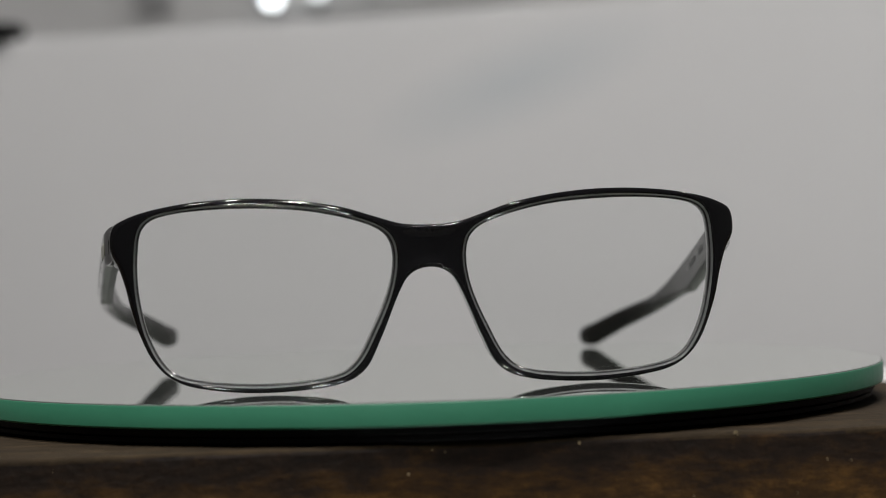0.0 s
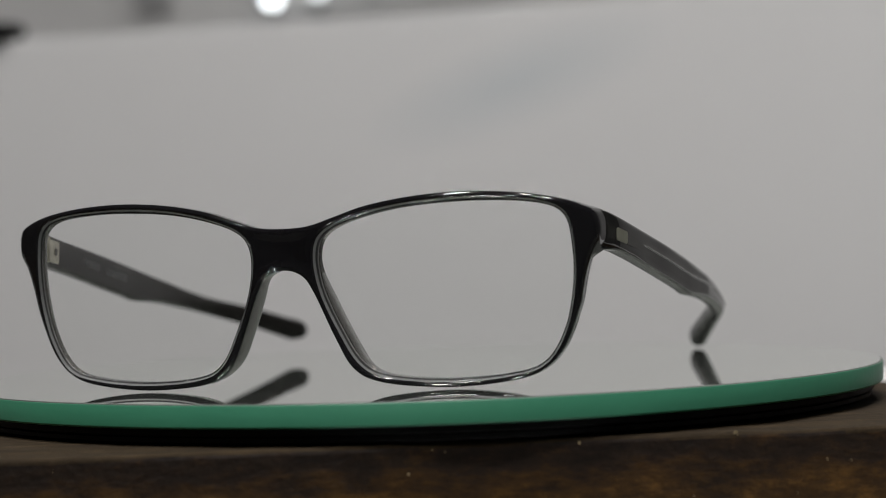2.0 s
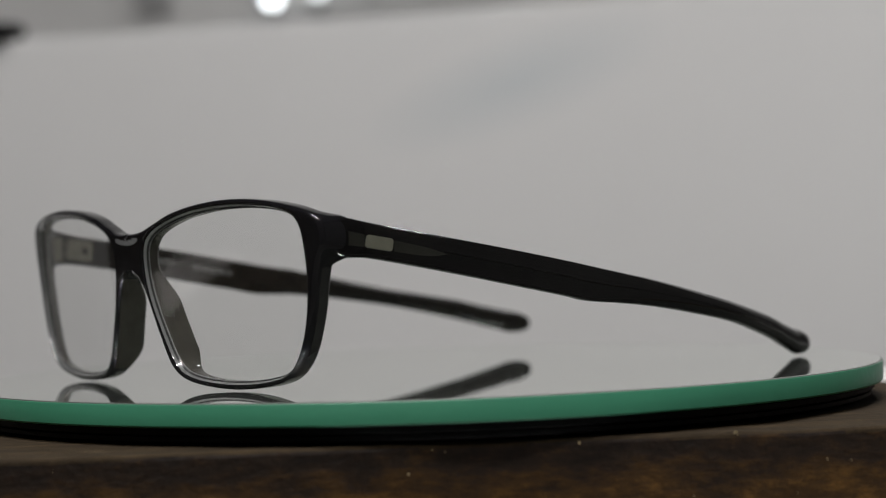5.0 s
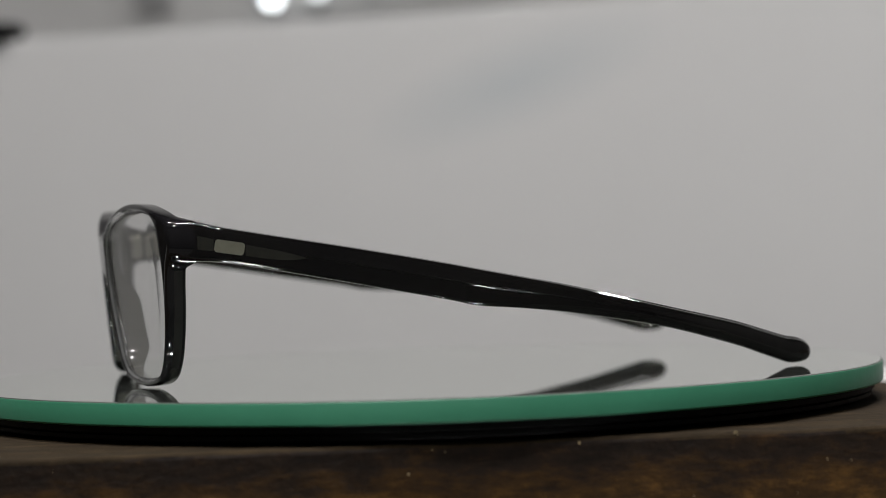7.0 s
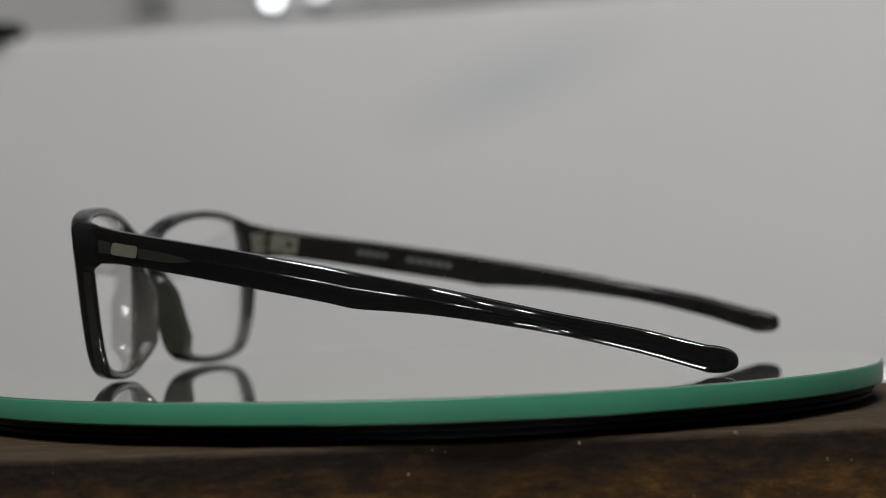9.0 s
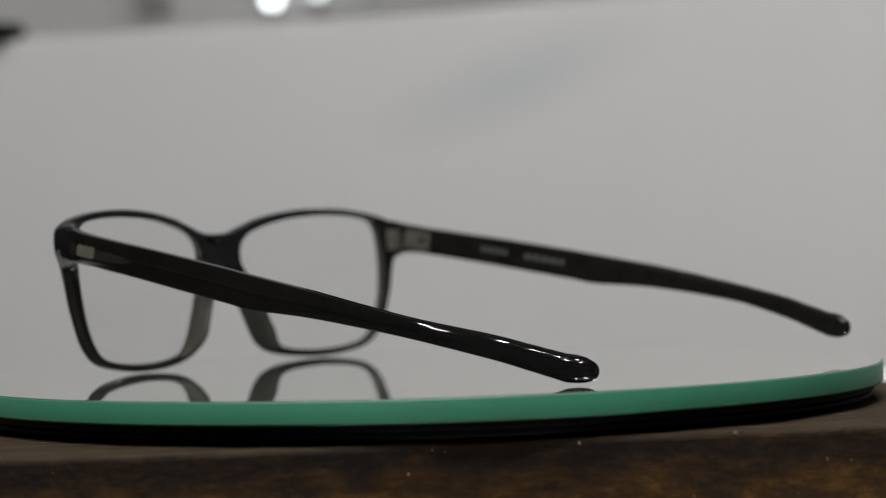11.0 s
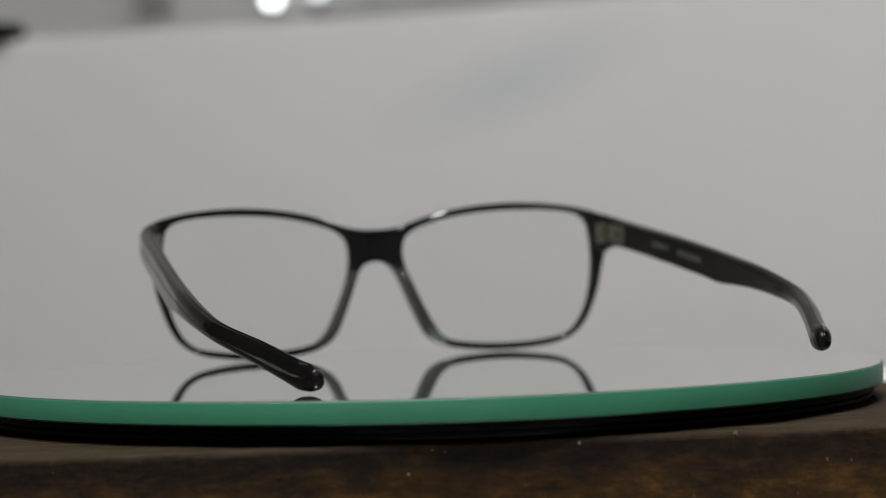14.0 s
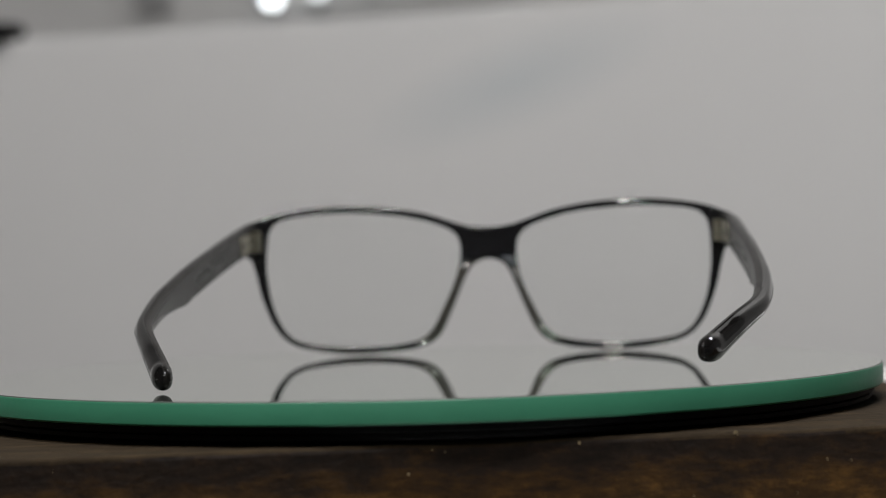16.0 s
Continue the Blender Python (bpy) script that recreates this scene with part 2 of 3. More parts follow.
def aperture_at(angles, centre, inset=0.0):
    poly = spline(APERTURE, 16, True)
    d = poly - centre
    ang = np.unwrap(np.arctan2(d[:, 1], d[:, 0]))
    rad = np.linalg.norm(d, axis=1)
    o = np.argsort(ang % (2 * math.pi))
    a, r = (ang % (2 * math.pi))[o], rad[o] - inset
    rr = np.interp(angles % (2 * math.pi), a, r, period=2 * math.pi)
    return centre + np.stack([np.cos(angles), np.sin(angles)], 1) * rr[:, None]


def front_mesh():
    """One rim with half the bridge, laid out in rings from the opening to the outline, then mirrored."""
    centre = np.array((36.0, 24.0))
    # run over the middle on both ends, so that the two halves meet without a crease
    whole = spline(((-6, 36.1), *OUTLINE, (-4.2, 25.1)), 12)[12:-12]
    outer_edge = even(whole, 0.5)
    middle = np.stack([np.zeros(9), np.linspace(26.4, 35.7, 11)[1:-1]], 1)
    outer = np.vstack([outer_edge, middle])
    d = outer - centre
    inner = aperture_at(np.arctan2(d[:, 1], d[:, 0]), centre)
    steps = (0, 0.05, 0.13, 0.24, 0.38, 0.5, 0.62, 0.76, 0.87, 0.95, 1)
    loop = spline(APERTURE, 16, True)
    loop = np.vstack([loop, loop[:1]])
    half, r_out = 2.35, 1.0
    reach = outer - inner
    way = reach / np.linalg.norm(reach, axis=1)[:, None]

    flank = outer_edge[(outer_edge[:, 0] > 63.5) & (outer_edge[:, 1] < 37)]
    flank = flank[np.argsort(flank[:, 1])]
    edge_z, edge_x = flank[:, 1], flank[:, 0]

    def sheet(p, side, r_in, hem):
        """The front (side -1) or rear (+1) surface over the points p, rounded towards both edges."""
        d_out, d_in = distance_to(p, outer_edge), np.maximum(0, distance_to(p, loop) - hem)
        h = np.full(len(p), half)
        for dist, r in ((d_out, r_out), (d_in, r_in)):
            k = np.clip(dist, 0, r)
            h = np.minimum(h, half - r + np.sqrt(np.maximum(r * r - (r - k) ** 2, 0)))
        x, z = p[:, 0], p[:, 1]
        mid = front_curve(x) + half + lean(z)
        y = mid + side * h
        wide = x
        # the bridge is slightly hollowed
        hollow = ease(1.15 - x / 7.5) * ease((z - 23) / 4) * ease((d_out - 0.3) / 2.4)
        y = y - side * 0.55 * hollow
        if side > 0:
            # built-in nose flange behind the rim, and the end piece that turns back to the hinge
            nose = ease(1.25 - np.abs((x - 9.5) - (22 - z) * 0.42) / 6.5) * ease((29 - z) / 10) * ease((z - 1.2) / 8)
            end = ease((x - 63.2) / 3.0) * ease((z - 27.2) / 2.2) * ease((39.2 - z) / 1.8)
            y = y + 3.7 * nose + (half - h + 2.6) * end
            side_x = np.interp(z, edge_z, edge_x)
            wide = x + end * np.clip((x - 63.2) / (side_x - 63.2), 0, 1) * 0.6 * np.maximum(0, 69.6 - side_x)
        return np.stack([wide, y, z], 1)

    hem = 0.9
    front = [sheet(inner + way * hem + (reach - way * hem) * t, -1, 0.35, hem) for t in steps]
    rear = [sheet(inner + reach * t, 1, 0.6, 0.0) for t in steps]
    # the stepped inner wall: a pale polished cut through the clear layer, a grey groove, a pale lip
    base = sheet(inner, -1, 0.35, 0.0)
    walls = []
    for share, depth in ((0.45, 0.55), (0.85, 1.0)):
        w = front[0] * (1 - share) + base * share
        w[:, 1] = front[0][:, 1] + depth
        walls.append(w)
    lip = rear[0].copy()
    lip[:, 1] = front[0][:, 1] + 1.45
    return front, rear, [*walls, lip]


def ease(v):
    v = np.clip(v, 0, 1)
    return v * v * (3 - 2 * v)


def build_front(parent):
    bm = bmesh.new()
    front, rear, inner_walls = front_mesh()
    for sign in (1, -1):
        def ring(pts):
            return [bm.verts.new((sign * v[0] * MM, v[1] * MM, v[2] * MM)) for v in pts]

        fr, bk = [ring(r) for r in front], [ring(r) for r in rear]
        walls = [fr[0], *(ring(w) for w in inner_walls), bk[0]]
        seam = ring(front[-1] + (rear[-1] - front[-1]) * 0.3)
        n = len(front[0])
        for i in range(n):
            j = (i + 1) % n
            for rows, pts in ((fr, None), (bk, rear)):
                for k, (a, b) in enumerate(zip(rows, rows[1:])):
                    f = bm.faces.new((a[i], a[j], b[j], b[i]))
                    # the nose flanges are smoky clear plastic
                    if pts is not None and pts[k][i][0] < 19 - 0.25 * pts[k][i][2] + 4 and 3 < pts[k][i][2] < 24:
                        f.material_index = 2
            for (a, b), look_index in zip(zip(walls, walls[1:]), (1, 3, 1, 2)):
                bm.faces.new((a[i], a[j], b[j], b[i])).material_index = look_index
            if abs(front[-1][i][0]) > 1e-6 or abs(front[-1][j][0]) > 1e-6:
                # laminated edge: black in front, smoky clear plastic behind
                px, pz = front[-1][i][0], front[-1][i][2]
                nose_side = px < 16 and pz < 25
                edge_look = 2 if nose_side else 4 if pz < 27 else 0
                bm.faces.new((fr[-1][i], fr[-1][j], seam[j], seam[i])).material_index = 2 if nose_side else 0
                bm.faces.new((seam[i], seam[j], bk[-1][j], bk[-1][i])).material_index = edge_look
    bmesh.ops.delete(bm, geom=[v for v in bm.verts if not v.link_faces], context="VERTS")
    bmesh.ops.remove_doubles(bm, verts=bm.verts, dist=2e-6)
    return part("front_frame", bm, (ACETATE, CRYSTAL, SMOKE, GROOVE, EDGE), parent, "glossy black plastic front with two rims and bridge, smoky inner edges")


def build_lens(parent, sign):
    """A clear meniscus that fills the opening."""
    centre = np.array((36.0, 24.0))
    ang = np.linspace(0, 2 * math.pi, 97)[:-1]
    rim = aperture_at(ang, centre, -0.35)
    bm = bmesh.new()
    sheets = []
    for back in (0, 1):
        rings = []
        for s in (0.12, 0.3, 0.5, 0.7, 0.87, 1.0):
            p = centre + (rim - centre) * s
            y = front_curve(p[:, 0]) + 1.1 + back * 1.5 + lean(p[:, 1])
            rings.append([bm.verts.new((sign * a * MM, b * MM, c * MM)) for a, b, c in zip(p[:, 0], y, p[:, 1])])
        mid = bm.verts.new((sign * centre[0] * MM, (front_curve(centre[0]) + 1.1 + back * 1.5 + lean(centre[1])) * MM, centre[1] * MM))
        n = len(ang)
        for i in range(n):
            bm.faces.new((mid, rings[0][i], rings[0][(i + 1) % n]))
            for k in range(len(rings) - 1):
                bm.faces.new((rings[k][i], rings[k][(i + 1) % n], rings[k + 1][(i + 1) % n], rings[k + 1][i]))
        sheets.append(rings[-1])
    for i in range(len(ang)):
        j = (i + 1) % len(ang)
        bm.faces.new((sheets[0][i], sheets[0][j], sheets[1][j], sheets[1][i]))
    ob = part("lens", bm, LENS, parent, "clear thin lens")
    ob.visible_shadow = False
    return ob


# stations along the temple: y, plan x, top z, bottom z, thickness
TEMPLE = ((-2.6, 66.7, 36.6, 31.0, 3.0), (-0.5, 66.9, 37.0, 29.9, 3.3), (2.0, 67.5, 37.5, 28.9, 3.5), (8, 69.0, 36.1, 28.5, 3.7), (20, 70.2, 33.8, 26.3, 3.6), (33, 71.2, 31.4, 23.7, 3.4), (45, 72.15, 29.1, 21.2, 3.4), (58, 73.0, 26.5, 18.5, 3.3),
          (64.5, 73.38, 25.1, 17.0, 3.4), (74, 73.78, 23.1, 16.1, 3.6), (84, 74.05, 21.0, 14.9, 3.9), (97, 73.7, 17.9, 12.7, 4.2), (111, 72.1, 14.5, 9.9, 4.3),
          (127, 66.8, 10.8, 5.5, 4.4), (134.5, 63.9, 8.6, 3.0, 4.6), (142, 61.0, 6.4, 0.4, 4.8))


def temple_station(y, sign, table):
    v = [np.interp(y, table[:, 0], table[:, k]) for k in range(1, 5)]
    lift = 0.027 * y if sign < 0 else 0.0
    return sign * v[0], v[1] + lift, v[2] + lift, v[3]


def build_temple(parent, sign):
    """A side arm: straight and deep at the hinge, stepped thinner below, curving inwards to a rounded tip."""
    fine = spline(TEMPLE, 8)
    stretch = 1.015 if sign < 0 else 1.0
    bm = bmesh.new()
    rings = []
    # share of the height, and the raised line along the outside
    outer_side = ((0.0, 0), (0.15, 0), (0.3, 0), (0.42, 0), (0.48, 0), (0.52, 0.0), (0.545, 0.5), (0.56, 1.0), (0.575, 0.6), (0.59, 0.2), (0.61, 0), (0.75, 0), (0.88, 0), (1.0, 0))
    ys = list(np.linspace(-2.6, 142, 121)) + [142 + 6.6 * math.sin(a) for a in np.linspace(0.1, math.pi / 2, 12)]
    for y in ys:
        x, top, bot, w = temple_station(min(y, 142), sign, fine)
        x -= max(0, y - 142) * 0.30 * sign
        k = max(0.02, max(0.0, 1 - ((y - 142) / 6.6) ** 2.5) ** 0.4) if y > 142 else 1.0
        cz = (top + bot) / 2 - max(0, y - 142) * 0.10
        hz, hx = (top - bot) / 2 * k, w / 2 * k
        soft = float(ease(np.array((y - 55) / 50)))
        r = (0.75 * (1 - soft) + soft * 0.92 * w / 2) * k
        r = min(r, hx * 0.95, hz * 0.95)
        facet = 0.10 * float(ease(np.array((y - 20) / 10))) * float(ease(np.array((100 - y) / 50)))
        ridge = 0.17 * float(ease(np.array((y - 22) / 8))) * float(ease(np.array((128 - y) / 30))) * k

        def corner(cx, c_z, a0):
            return [(cx + r * math.cos(a0 + q * math.pi / 12), c_z + r * math.sin(a0 + q * math.pi / 12)) for q in range(1, 6)]

        section = []
        for share, raised in outer_side:
            pz = -hz + r + share * 2 * (hz - r)
            section.append((hx + 0.10 * (1 - (pz / hz) ** 2) + ridge * raised - facet * max(0.0, 1 - share / 0.55), pz))
        section += corner(hx - r, hz - r, 0)
        section += [(hx - r, hz), (0, hz + 0.22 * k), (-hx + r, hz)]
        section += corner(-hx + r, hz - r, math.pi / 2)
        inside = len(section)
        section += [(-hx, hz - r), (-hx - 0.05 * k, 0.4 * (hz - r)), (-hx - 0.05 * k, -0.4 * (hz - r)), (-hx, -hz + r)]
        section += corner(-hx + r, -hz + r, math.pi)
        section += [(-hx + r, -hz), (0, -hz - 0.06 * k), (hx - r, -hz)]
        section += corner(hx - r, -hz + r, 1.5 * math.pi)
        rings.append([bm.verts.new(((x + sign * px) * MM, y * stretch * MM, (cz + pz) * MM)) for px, pz in section])
    m = len(rings[0])
    for a, b in zip(rings, rings[1:]):
        for i in range(m):
            f = bm.faces.new((a[i], a[(i + 1) % m], b[(i + 1) % m], b[i]))
            f.material_index = 1 if inside - 7 <= i <= inside + 9 else 0
    bm.faces.new(rings[0])
    bm.faces.new(rings[-1])
    arm = part("temple", bm, (TEMPLE_PLASTIC, TEMPLE_INSIDE), parent, "long glossy black side arm, bent inwards at its end")
    # inlay on the outside
    def along(y0, y1, side, z_share, height, name, mat, out, label, corner=0.6):
        bm2 = bmesh.new()
        xa, ta, ba, wa = temple_station(y0, sign, fine)
        xb, tb, bb, wb = temple_station(y1, sign, fine)
        za, zb = ba + (ta - ba) * z_share, bb + (tb - bb) * z_share
        length = math.hypot(y1 - y0, zb - za)
        box(bm2, (-out * MM, -length / 2 * MM, -height / 2 * MM), (out * MM, length / 2 * MM, height / 2 * MM))
        edges = [e for e in bm2.edges if abs(e.verts[0].co.x - e.verts[1].co.x) > 1e-7]
        bmesh.ops.bevel(bm2, geom=edges, offset=min(corner, height * 0.4) * MM, segments=4, profile=0.5, affect="EDGES")
        xm = (xa + xb) / 2 + sign * side * ((wa + wb) / 4 + 0.06)
        mtx = Matrix.Translation((xm * MM, (y0 + y1) / 2 * stretch * MM, (za + zb) / 2 * MM)) @ Matrix.Rotation(math.atan2(zb - za, y1 - y0), 4, "X") @ Matrix.Rotation(-math.atan2(xb - xa, y1 - y0), 4, "Z")
        bmesh.ops.transform(bm2, matrix=mtx, verts=bm2.verts)
        return part(name, bm2, mat, arm, label, False)

    along(6.2, 12.7, 1, 0.46, 2.8, "inlay", INLAY, 0.24, "small pale metal inlay", 0.7)
    # olive core that shows through the plastic before and behind the inlay
    def window(corners):
        """A thin strip laid into the outer face: corners as (y, share of the height)."""
        bm2 = bmesh.new()
        faces = []
        for out in (0.09, -0.3):
            ringv = []
            for y, share in corners:
                x, top, bot, w = temple_station(y, sign, fine)
                bulge = 0.10 * (1 - (2 * share - 1) ** 2)
                ringv.append(bm2.verts.new(((x + sign * (w / 2 + bulge + out)) * MM, y * stretch * MM, (bot + (top - bot) * share) * MM)))
            faces.append(ringv)
        bm2.faces.new(faces[0])
        bm2.faces.new(faces[1])
        for i in range(len(corners)):
            j = (i + 1) % len(corners)
            bm2.faces.new((faces[0][i], faces[0][j], faces[1][j], faces[1][i]))
        part("core_strip", bm2, CORE, arm, "dark olive core showing through", False)

    window(((2.6, 0.30), (6.0, 0.29), (6.0, 0.63), (2.6, 0.66)))
    window(((12.9, 0.28), (17, 0.29), (20.5, 0.32), (23.5, 0.38), (26.5, 0.49), (23.5, 0.55), (20.5, 0.585), (17, 0.60), (12.9, 0.61)))
    # hinge inside: leaf with its screw
    along(4.6, 12.5, -1, 0.5, 5.2, "hinge_leaf", HINGE, 0.35, "pale metal hinge leaf", 0.8)
    along(9.2, 10.9, -1, 0.5, 1.7, "screw_head", SCREW, 0.62, "small dark screw head", 0.8)
    # unreadable print on the inside
    for y0, y1 in ((29.5, 31.3), (31.8, 33.7), (34.2, 36), (36.5, 38)):
        along(y0, y1, -1, 0.56, 1.5, "print_bar", INK, 0.07, "", 0.2)
    for y0, y1 in ((43.5, 45.7), (46.2, 48.6), (49.1, 51.3), (51.8, 54), (54.5, 56.2)):
        along(y0, y1, -1, 0.54, 1.5, "print_bar", INK, 0.07, "", 0.2)
    return arm


def build_hinge(parent, sign):
    """A plate let into the end piece, with five stacked knuckles that interlock with the arm's leaf."""
    bm = bmesh.new()
    box(bm, (64.0 * MM, -3.0 * MM, 29.9 * MM), (65.7 * MM, 2.2 * MM, 35.8 * MM), 0.3 * MM)
    bmesh.ops.scale(bm, vec=(sign, 1, 1), verts=bm.verts)
    hinge = part("hinge", bm, HINGE, parent, "pale metal barrel hinge with stacked knuckles", False)
    # a knuckle: barrel and the tongue that joins it to plate or leaf
    for k in range(5):
        bm = bmesh.new()
        bmesh.ops.create_cone(bm, cap_ends=True, segments=20, radius1=1.05 * MM, radius2=1.05 * MM, depth=0.9 * MM)
        if k % 2 == 0:
            box(bm, (-1.9 * MM, -1.0 * MM, -0.42 * MM), (0.0, 0.55 * MM, 0.42 * MM), 0.1 * MM)
        else:
            box(bm, (0.0, -0.4 * MM, -0.42 * MM), (1.2 * MM, 2.4 * MM, 0.42 * MM), 0.1 * MM)
        bmesh.ops.scale(bm, vec=(sign, 1, 1), verts=bm.verts)
        ob = part("knuckle", bm, HINGE, hinge, "", False)
        ob.location = (sign * 66.1 * MM, 2.1 * MM, (30.4 + k * 1.24) * MM)
    bm = bmesh.new()
    bmesh.ops.create_cone(bm, cap_ends=True, segments=16, radius1=0.62 * MM, radius2=0.62 * MM, depth=6.4 * MM)
    pin = part("pin", bm, SCREW, hinge, "dark hinge screw", False)
    pin.location = (sign * 66.1 * MM, 2.1 * MM, 32.9 * MM)
    return hinge


def build_spectacles():
    thing = tagged(new("spectacles"), "black glossy plastic spectacles with clear lenses, open on a glass turntable", "spectacles")
    build_front(thing)
    for sign in (1, -1):
        build_lens(thing, sign)
        build_temple(thing, sign)
        build_hinge(thing, sign)
    return thing


# ---- the turntable ----
def build_turntable():
    thing = tagged(new("turntable"), "round display turntable with thick green-edged glass disc on a black base", "turntable")
    bm = bmesh.new()
    R = 0.1138
    lathe(bm, ((0, 0), (0.05, 0), (0.09, 0), (R - 0.0012, 0), (R - 0.0005, 0), (R - 0.00045, -0.00002), (R - 0.0001, -0.00022), (R, -0.0004), (R, -0.0047), (R - 0.0004, -0.0051), (0, -0.0051)),
          256, (0, 0, 0, 0, 2, 2, 1, 1, 1, 1))
    disc = part("glass_disc", bm, (DISC_TOP, DISC_EDGE, DISC_ARRIS), thing, "polished glass disc with a green edge")
    bm = bmesh.new()
    lathe(bm, ((0, -0.0053), (0.1105, -0.0053), (0.1117, -0.0055), (0.1117, -0.0066), (0.1112, -0.0069), (0, -0.0069)), 200)
    part("carrier_plate", bm, BLACK, thing, "black plastic plate under the glass")
    bm = bmesh.new()
    lathe(bm, ((0, -0.0070), (0.1102, -0.0070), (0.1110, -0.0073), (0.1110, -0.0081), (0.1102, -0.0085), (0, -0.0085)), 200)
    part("base", bm, BLACK, thing, "low black plastic base")
    return thing


# ---- supports and room ----
def build_plank():
    bm = bmesh.new()
    lo, hi = (-0.45, -0.0, -0.062), (0.45, 0.135, 0.0)
    nx = 120
    # a worn timber: long front arris slightly uneven
    box(bm, lo, hi, 0.0012, 3)
    bmesh.ops.subdivide_edges(bm, edges=[e for e in bm.edges if abs(e.verts[0].co.x - e.verts[1].co.x) > 0.5], cuts=nx, use_grid_fill=False)
    for v in bm.verts:
        q = v.co.copy()
        v.co.z += 0.00035 * noise.noise(Vector((q.x * 60, q.y * 20, 3.0))) * (1 if q.z > -0.005 else 0) - (0.0002 if q.z > -0.005 else 0)
        v.co.y += 0.0005 * noise.noise(Vector((q.x * 45, 7.0, q.z * 60))) * (1 if q.y < 0.01 else 0)
    for f in bm.faces:
        f.material_index = 0 if f.calc_center_median().z > -0.0011 else 1
    ob = part("plank", bm, (PLANK_TOP, PLANK_FACE), None, smooth=False)
    tagged(ob, "thick dark-stained worn timber plank under the turntable", "plank")
    # a pale splinter torn from the front edge
    sx, length, high = 0.0622, 0.0009, 0.0001
    bm = bmesh.new()
    low = [bm.verts.new((sx + a * length, b, -0.0006)) for a, b in ((-0.6, 0.0001), (0.5, 0.0), (0.7, 0.0010), (-0.4, 0.0012))]
    top = [bm.verts.new((sx + a * length, b, c * high)) for a, b, c in ((-0.4, 0.0002, 0.3), (0.3, 0.0001, 1.0), (0.4, 0.0006, 0.7), (-0.2, 0.0008, 0.2))]
    bm.faces.new(low)
    bm.faces.new(top)
    for i in range(4):
        j = (i + 1) % 4
        bm.faces.new((low[i], low[j], top[j], top[i]))
    part("splinter", bm, SPLINTER, ob, "pale torn splinter", False)
    ob.matrix_world = pose(0, -0.110, -0.0090, 0, 0, 5.4)
    return ob


def setting(name, lo, hi, mat, label="", bevel=0.0):
    bm = bmesh.new()
    box(bm, lo, hi, bevel)
    return tagged(part(name, bm, mat, None, smooth=False), label, "", "", "structure")


X0, X1, Y0, Y1 = -2.2, 2.2, -2.4, 1.75
setting("floor", (X0, Y0, FLOOR_Z - 0.1), (X1, Y1, FLOOR_Z), FLOOR, "plain grey floor of the room")
# ceiling, south, west and east walls are added out of view, toned for reflections
setting("ceiling", (X0, Y0, CEIL_Z), (X1, Y1, CEIL_Z + 0.1), DARK_SURROUND, "added unseen ceiling, toned dark for the reflections")
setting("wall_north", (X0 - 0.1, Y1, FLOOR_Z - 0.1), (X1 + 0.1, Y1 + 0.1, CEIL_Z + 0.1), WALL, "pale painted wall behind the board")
setting("wall_south", (X0 - 0.1, Y0 - 0.1, FLOOR_Z - 0.1), (X1 + 0.1, Y0, CEIL_Z + 0.1), DARK_SURROUND, "added unseen wall, toned dark for the reflections")
setting("wall_west", (X0 - 0.1, Y0, FLOOR_Z - 0.1), (X0, Y1, CEIL_Z + 0.1), WEST_SURROUND, "added unseen side wall, dark warm grey to keep reflections low")
setting("wall_east", (X1, Y0, FLOOR_Z - 0.1), (X1 + 0.1, Y1, CEIL_Z + 0.1), EAST_SURROUND, "added unseen side wall, mid grey to lift reflections")


def build_downlights():
    bm = bmesh.new()
    lathe(bm, ((0.062, 0.0), (0.075, 0.0), (0.078, -0.004), (0.076, -0.008), (0.064, -0.008), (0.060, -0.004), (0.060, 0.02), (0.062, 0.02), (0.062, 0.0)), 48)
    first = tagged(new("downlight"), "round white recessed ceiling downlight, lit", "ceiling light", "ceiling downlights")
    part("trim_ring", bm, WHITE, first)
    bm = bmesh.new()
    lathe(bm, ((0, -0.001), (0.0585, -0.001), (0.0585, -0.0045), (0, -0.0045)), 48)
    part("diffuser", bm, LAMP, first, "glowing diffuser")
    first.matrix_world = pose(*DOWNLIGHTS[0], CEIL_Z)
    for lx, ly in DOWNLIGHTS[1:]:
        copy_thing(first, pose(lx, ly, CEIL_Z))


def build_table():
    """White table that carries plank and turntable; its legs stand on the floor."""
    thing = tagged(new("table"), "plain white laminate table under the plank", "table")
    bm = bmesh.new()
    box(bm, (-0.60, -0.14, -0.097), (0.60, 0.30, -0.0711), 0.002)
    part("tabletop", bm, WHITE, thing)
    for sx in (-0.55, 0.55):
        for sy in (-0.10, 0.26):
            bm = bmesh.new()
            box(bm, (sx - 0.02, sy - 0.02, FLOOR_Z), (sx + 0.02, sy + 0.02, -0.097), 0.002)
            part("leg", bm, WHITE, thing)
    bm = bmesh.new()
    box(bm, (-0.45, 0.0, -0.0711), (0.45, 0.055, -0.0092), 0.002)
    riser = tagged(part("riser_block", bm, WHITE, None, smooth=False), "plain white block behind the plank, under the turntable", "block")
    riser.matrix_world = pose(0.0, 0.028, 0.0, 0, 0, 5.4)


BOARD_YAW = -21.0
BOARD_POSE = pose(0.0, 0.70, 0.0, 0, 0, BOARD_YAW)


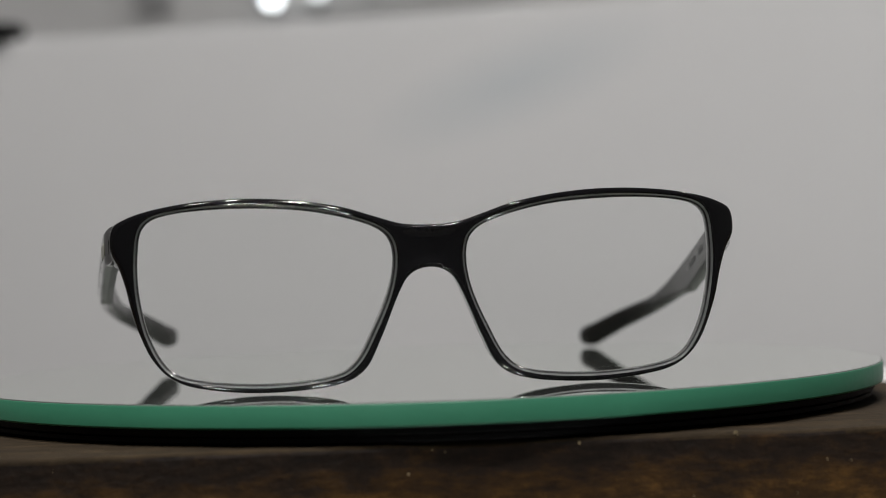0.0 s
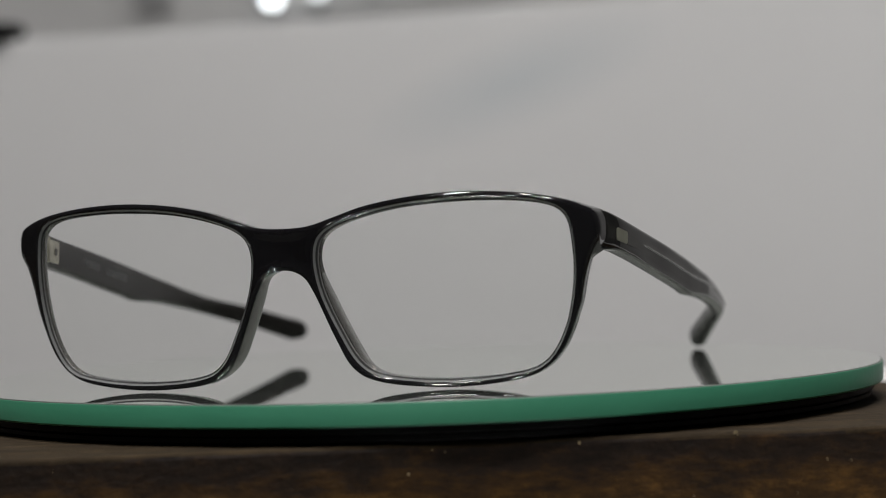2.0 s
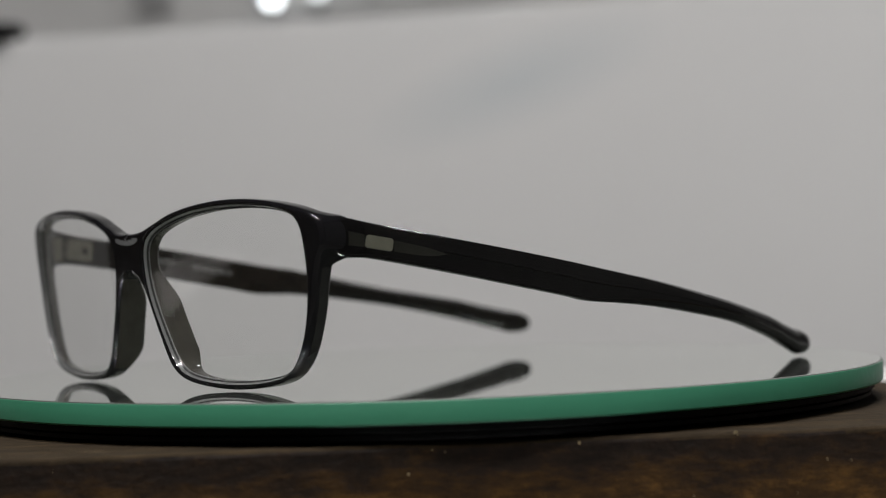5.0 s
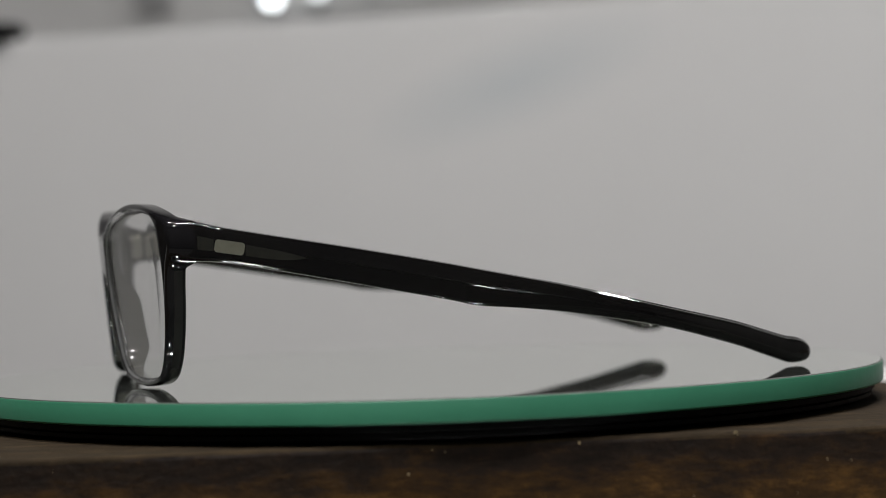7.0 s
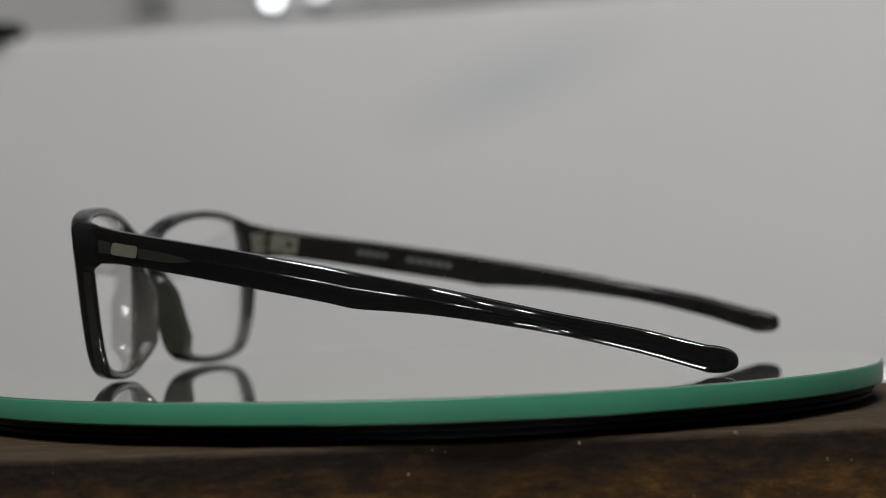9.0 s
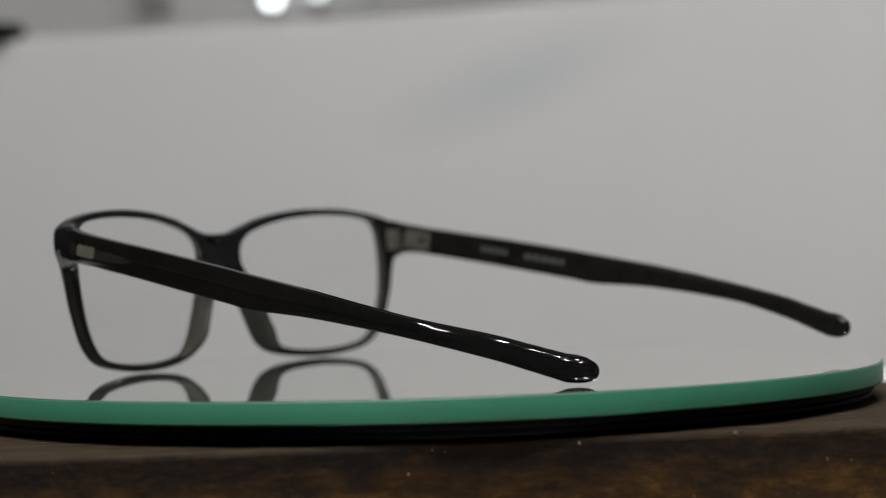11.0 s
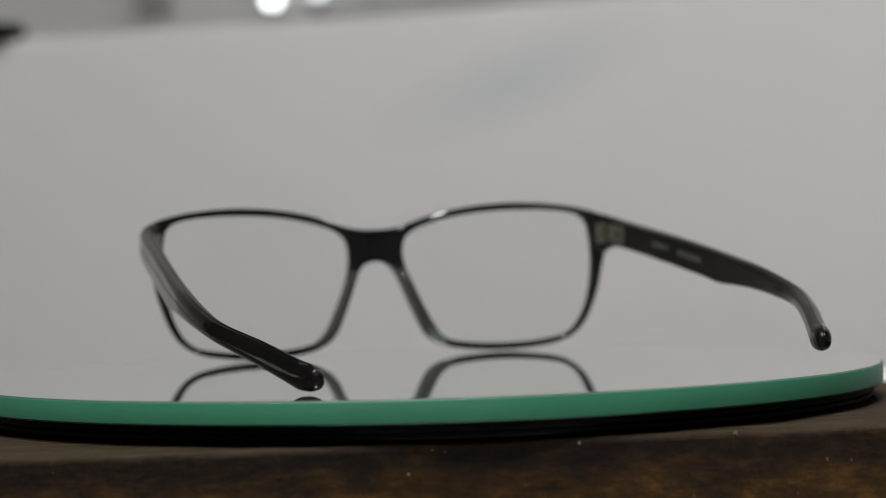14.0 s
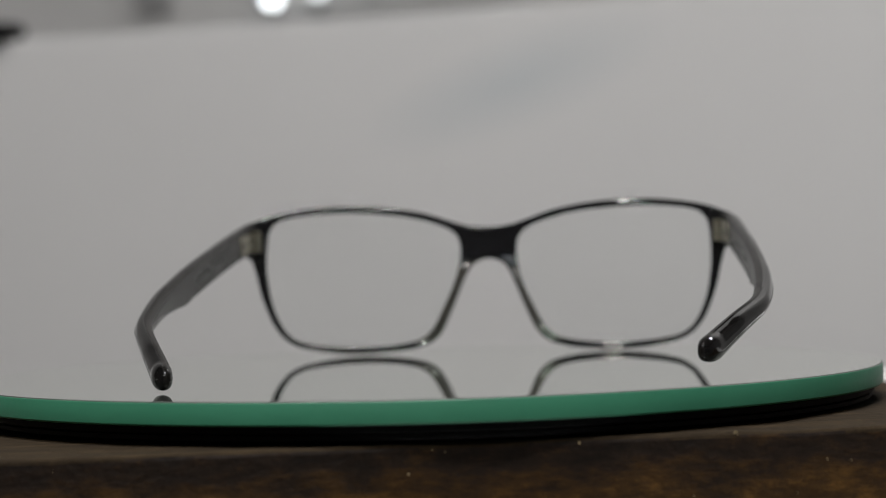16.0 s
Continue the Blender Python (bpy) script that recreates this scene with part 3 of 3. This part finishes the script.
def build_board():
    bm = bmesh.new()
    box(bm, (-0.55, 0.0, FLOOR_Z), (0.46, 0.012, 0.160), 0.0015, 2)
    ob = tagged(part("backdrop_board", bm, BOARD, None, smooth=False), "tall plain white board standing behind the turntable", "board")
    ob.matrix_world = BOARD_POSE
    # black spring clip on the top edge
    clip = tagged(new("clip"), "black spring clip gripping the top edge of the white board", "clip")
    bm = bmesh.new()
    box(bm, (-0.017, -0.006, -0.001), (0.017, 0.016, 0.008), 0.003, 3)
    part("spring", bm, BLACK, clip)
    for y, tilt in ((-0.004, -12), (0.016, 12)):
        bm = bmesh.new()
        box(bm, (-0.012, -0.001, -0.0035), (0.012, 0.001, 0.003), 0.0008, 2)
        bmesh.ops.rotate(bm, verts=bm.verts, matrix=Matrix.Rotation(radians(tilt), 3, "X"))
        bmesh.ops.translate(bm, verts=bm.verts, vec=(0, y, 0))
        part("jaw", bm, BLACK, clip)
    clip.matrix_world = BOARD_POSE @ pose(-0.282, 0.0, 0.163)


def build_wall_lamps():
    """Small round lamps on a pale rail on the wall behind the board."""
    rail = tagged(new("wall_rail"), "pale horizontal rail fixed to the wall behind the board", "rail")
    bm = bmesh.new()
    box(bm, (-0.175, Y1 - 0.007, 0.268), (0.11, Y1, 0.33), 0.002)
    part("rail_body", bm, WHITE, rail)
    for lx, lz, r, mat, word in ((-0.153, 0.281, 0.0085, BULB, "bright"), (-0.106, 0.289, 0.0080, DIM_BULB, "dimmer"), (-0.052, 0.300, 0.0080, DIM_BULB, "dimmer")):
        lamp = tagged(new("wall_lamp"), f"small round {word} white lamp on the wall behind the board", "wall lamp", "lamps on the wall")
        bm = bmesh.new()
        bmesh.ops.create_uvsphere(bm, u_segments=24, v_segments=12, radius=r)
        part("bulb", bm, mat, lamp)
        bm = bmesh.new()
        bmesh.ops.create_cone(bm, cap_ends=True, segments=24, radius1=r * 0.8, radius2=r * 0.55, depth=0.03, matrix=Matrix.Translation((0, r + 0.008, 0)) @ Matrix.Rotation(radians(-90), 4, "X"))
        part("holder", bm, WHITE, lamp)
        lamp.matrix_world = pose(lx, Y1 - 0.031, lz)
    bm = bmesh.new()
    box(bm, (-0.019, -0.012, 0.0), (0.019, 0.0, 0.05), 0.003)
    sw = tagged(part("wall_box", bm, GREY_BOX, None, smooth=False), "small grey box fixed to the wall", "box")
    sw.matrix_world = pose(-0.275, Y1, 0.274)


build_downlights()
build_table()
build_plank()
build_board()
build_wall_lamps()
turntable = build_turntable()
spectacles = build_spectacles()

# ---- what moves: the turntable turns with a slight wobble and carries the spectacles ----
TURN = ((0, -0.12), (0.5, -5.99), (1, -11.81), (1.5, -17.48), (2, -23.49), (2.5, -29.47), (3, -35.45), (3.5, -41.37), (4, -47.6), (6.5, -77.71), (7, -83.45), (7.5, -89.45), (8, -95.42), (8.5, -101.58), (11, -131.62), (11.5, -137.91), (12, -144.0), (12.5, -150.12), (13, -155.99), (13.5, -162.02), (14, -167.91), (14.5, -174.04), (15, -180.2), (15.5, -186.14), (16, -191.79))


def motions():
    wobble = pose(0, 0, 0, 0.12, -0.14, 0)
    seat = pose(-0.0013, -0.0686, 0.00025, 0, 0, 5.52)
    spins = [(t, pose(0, 0, 0, 0, 0, a) @ wobble) for t, a in TURN]
    walk(turntable, [(t, pose(-0.0026, 0, 0) @ m) for t, m in spins])
    walk(spectacles, [(t, pose(0.0001, 0.0002, 0) @ m @ seat) for t, m in spins])


motions()
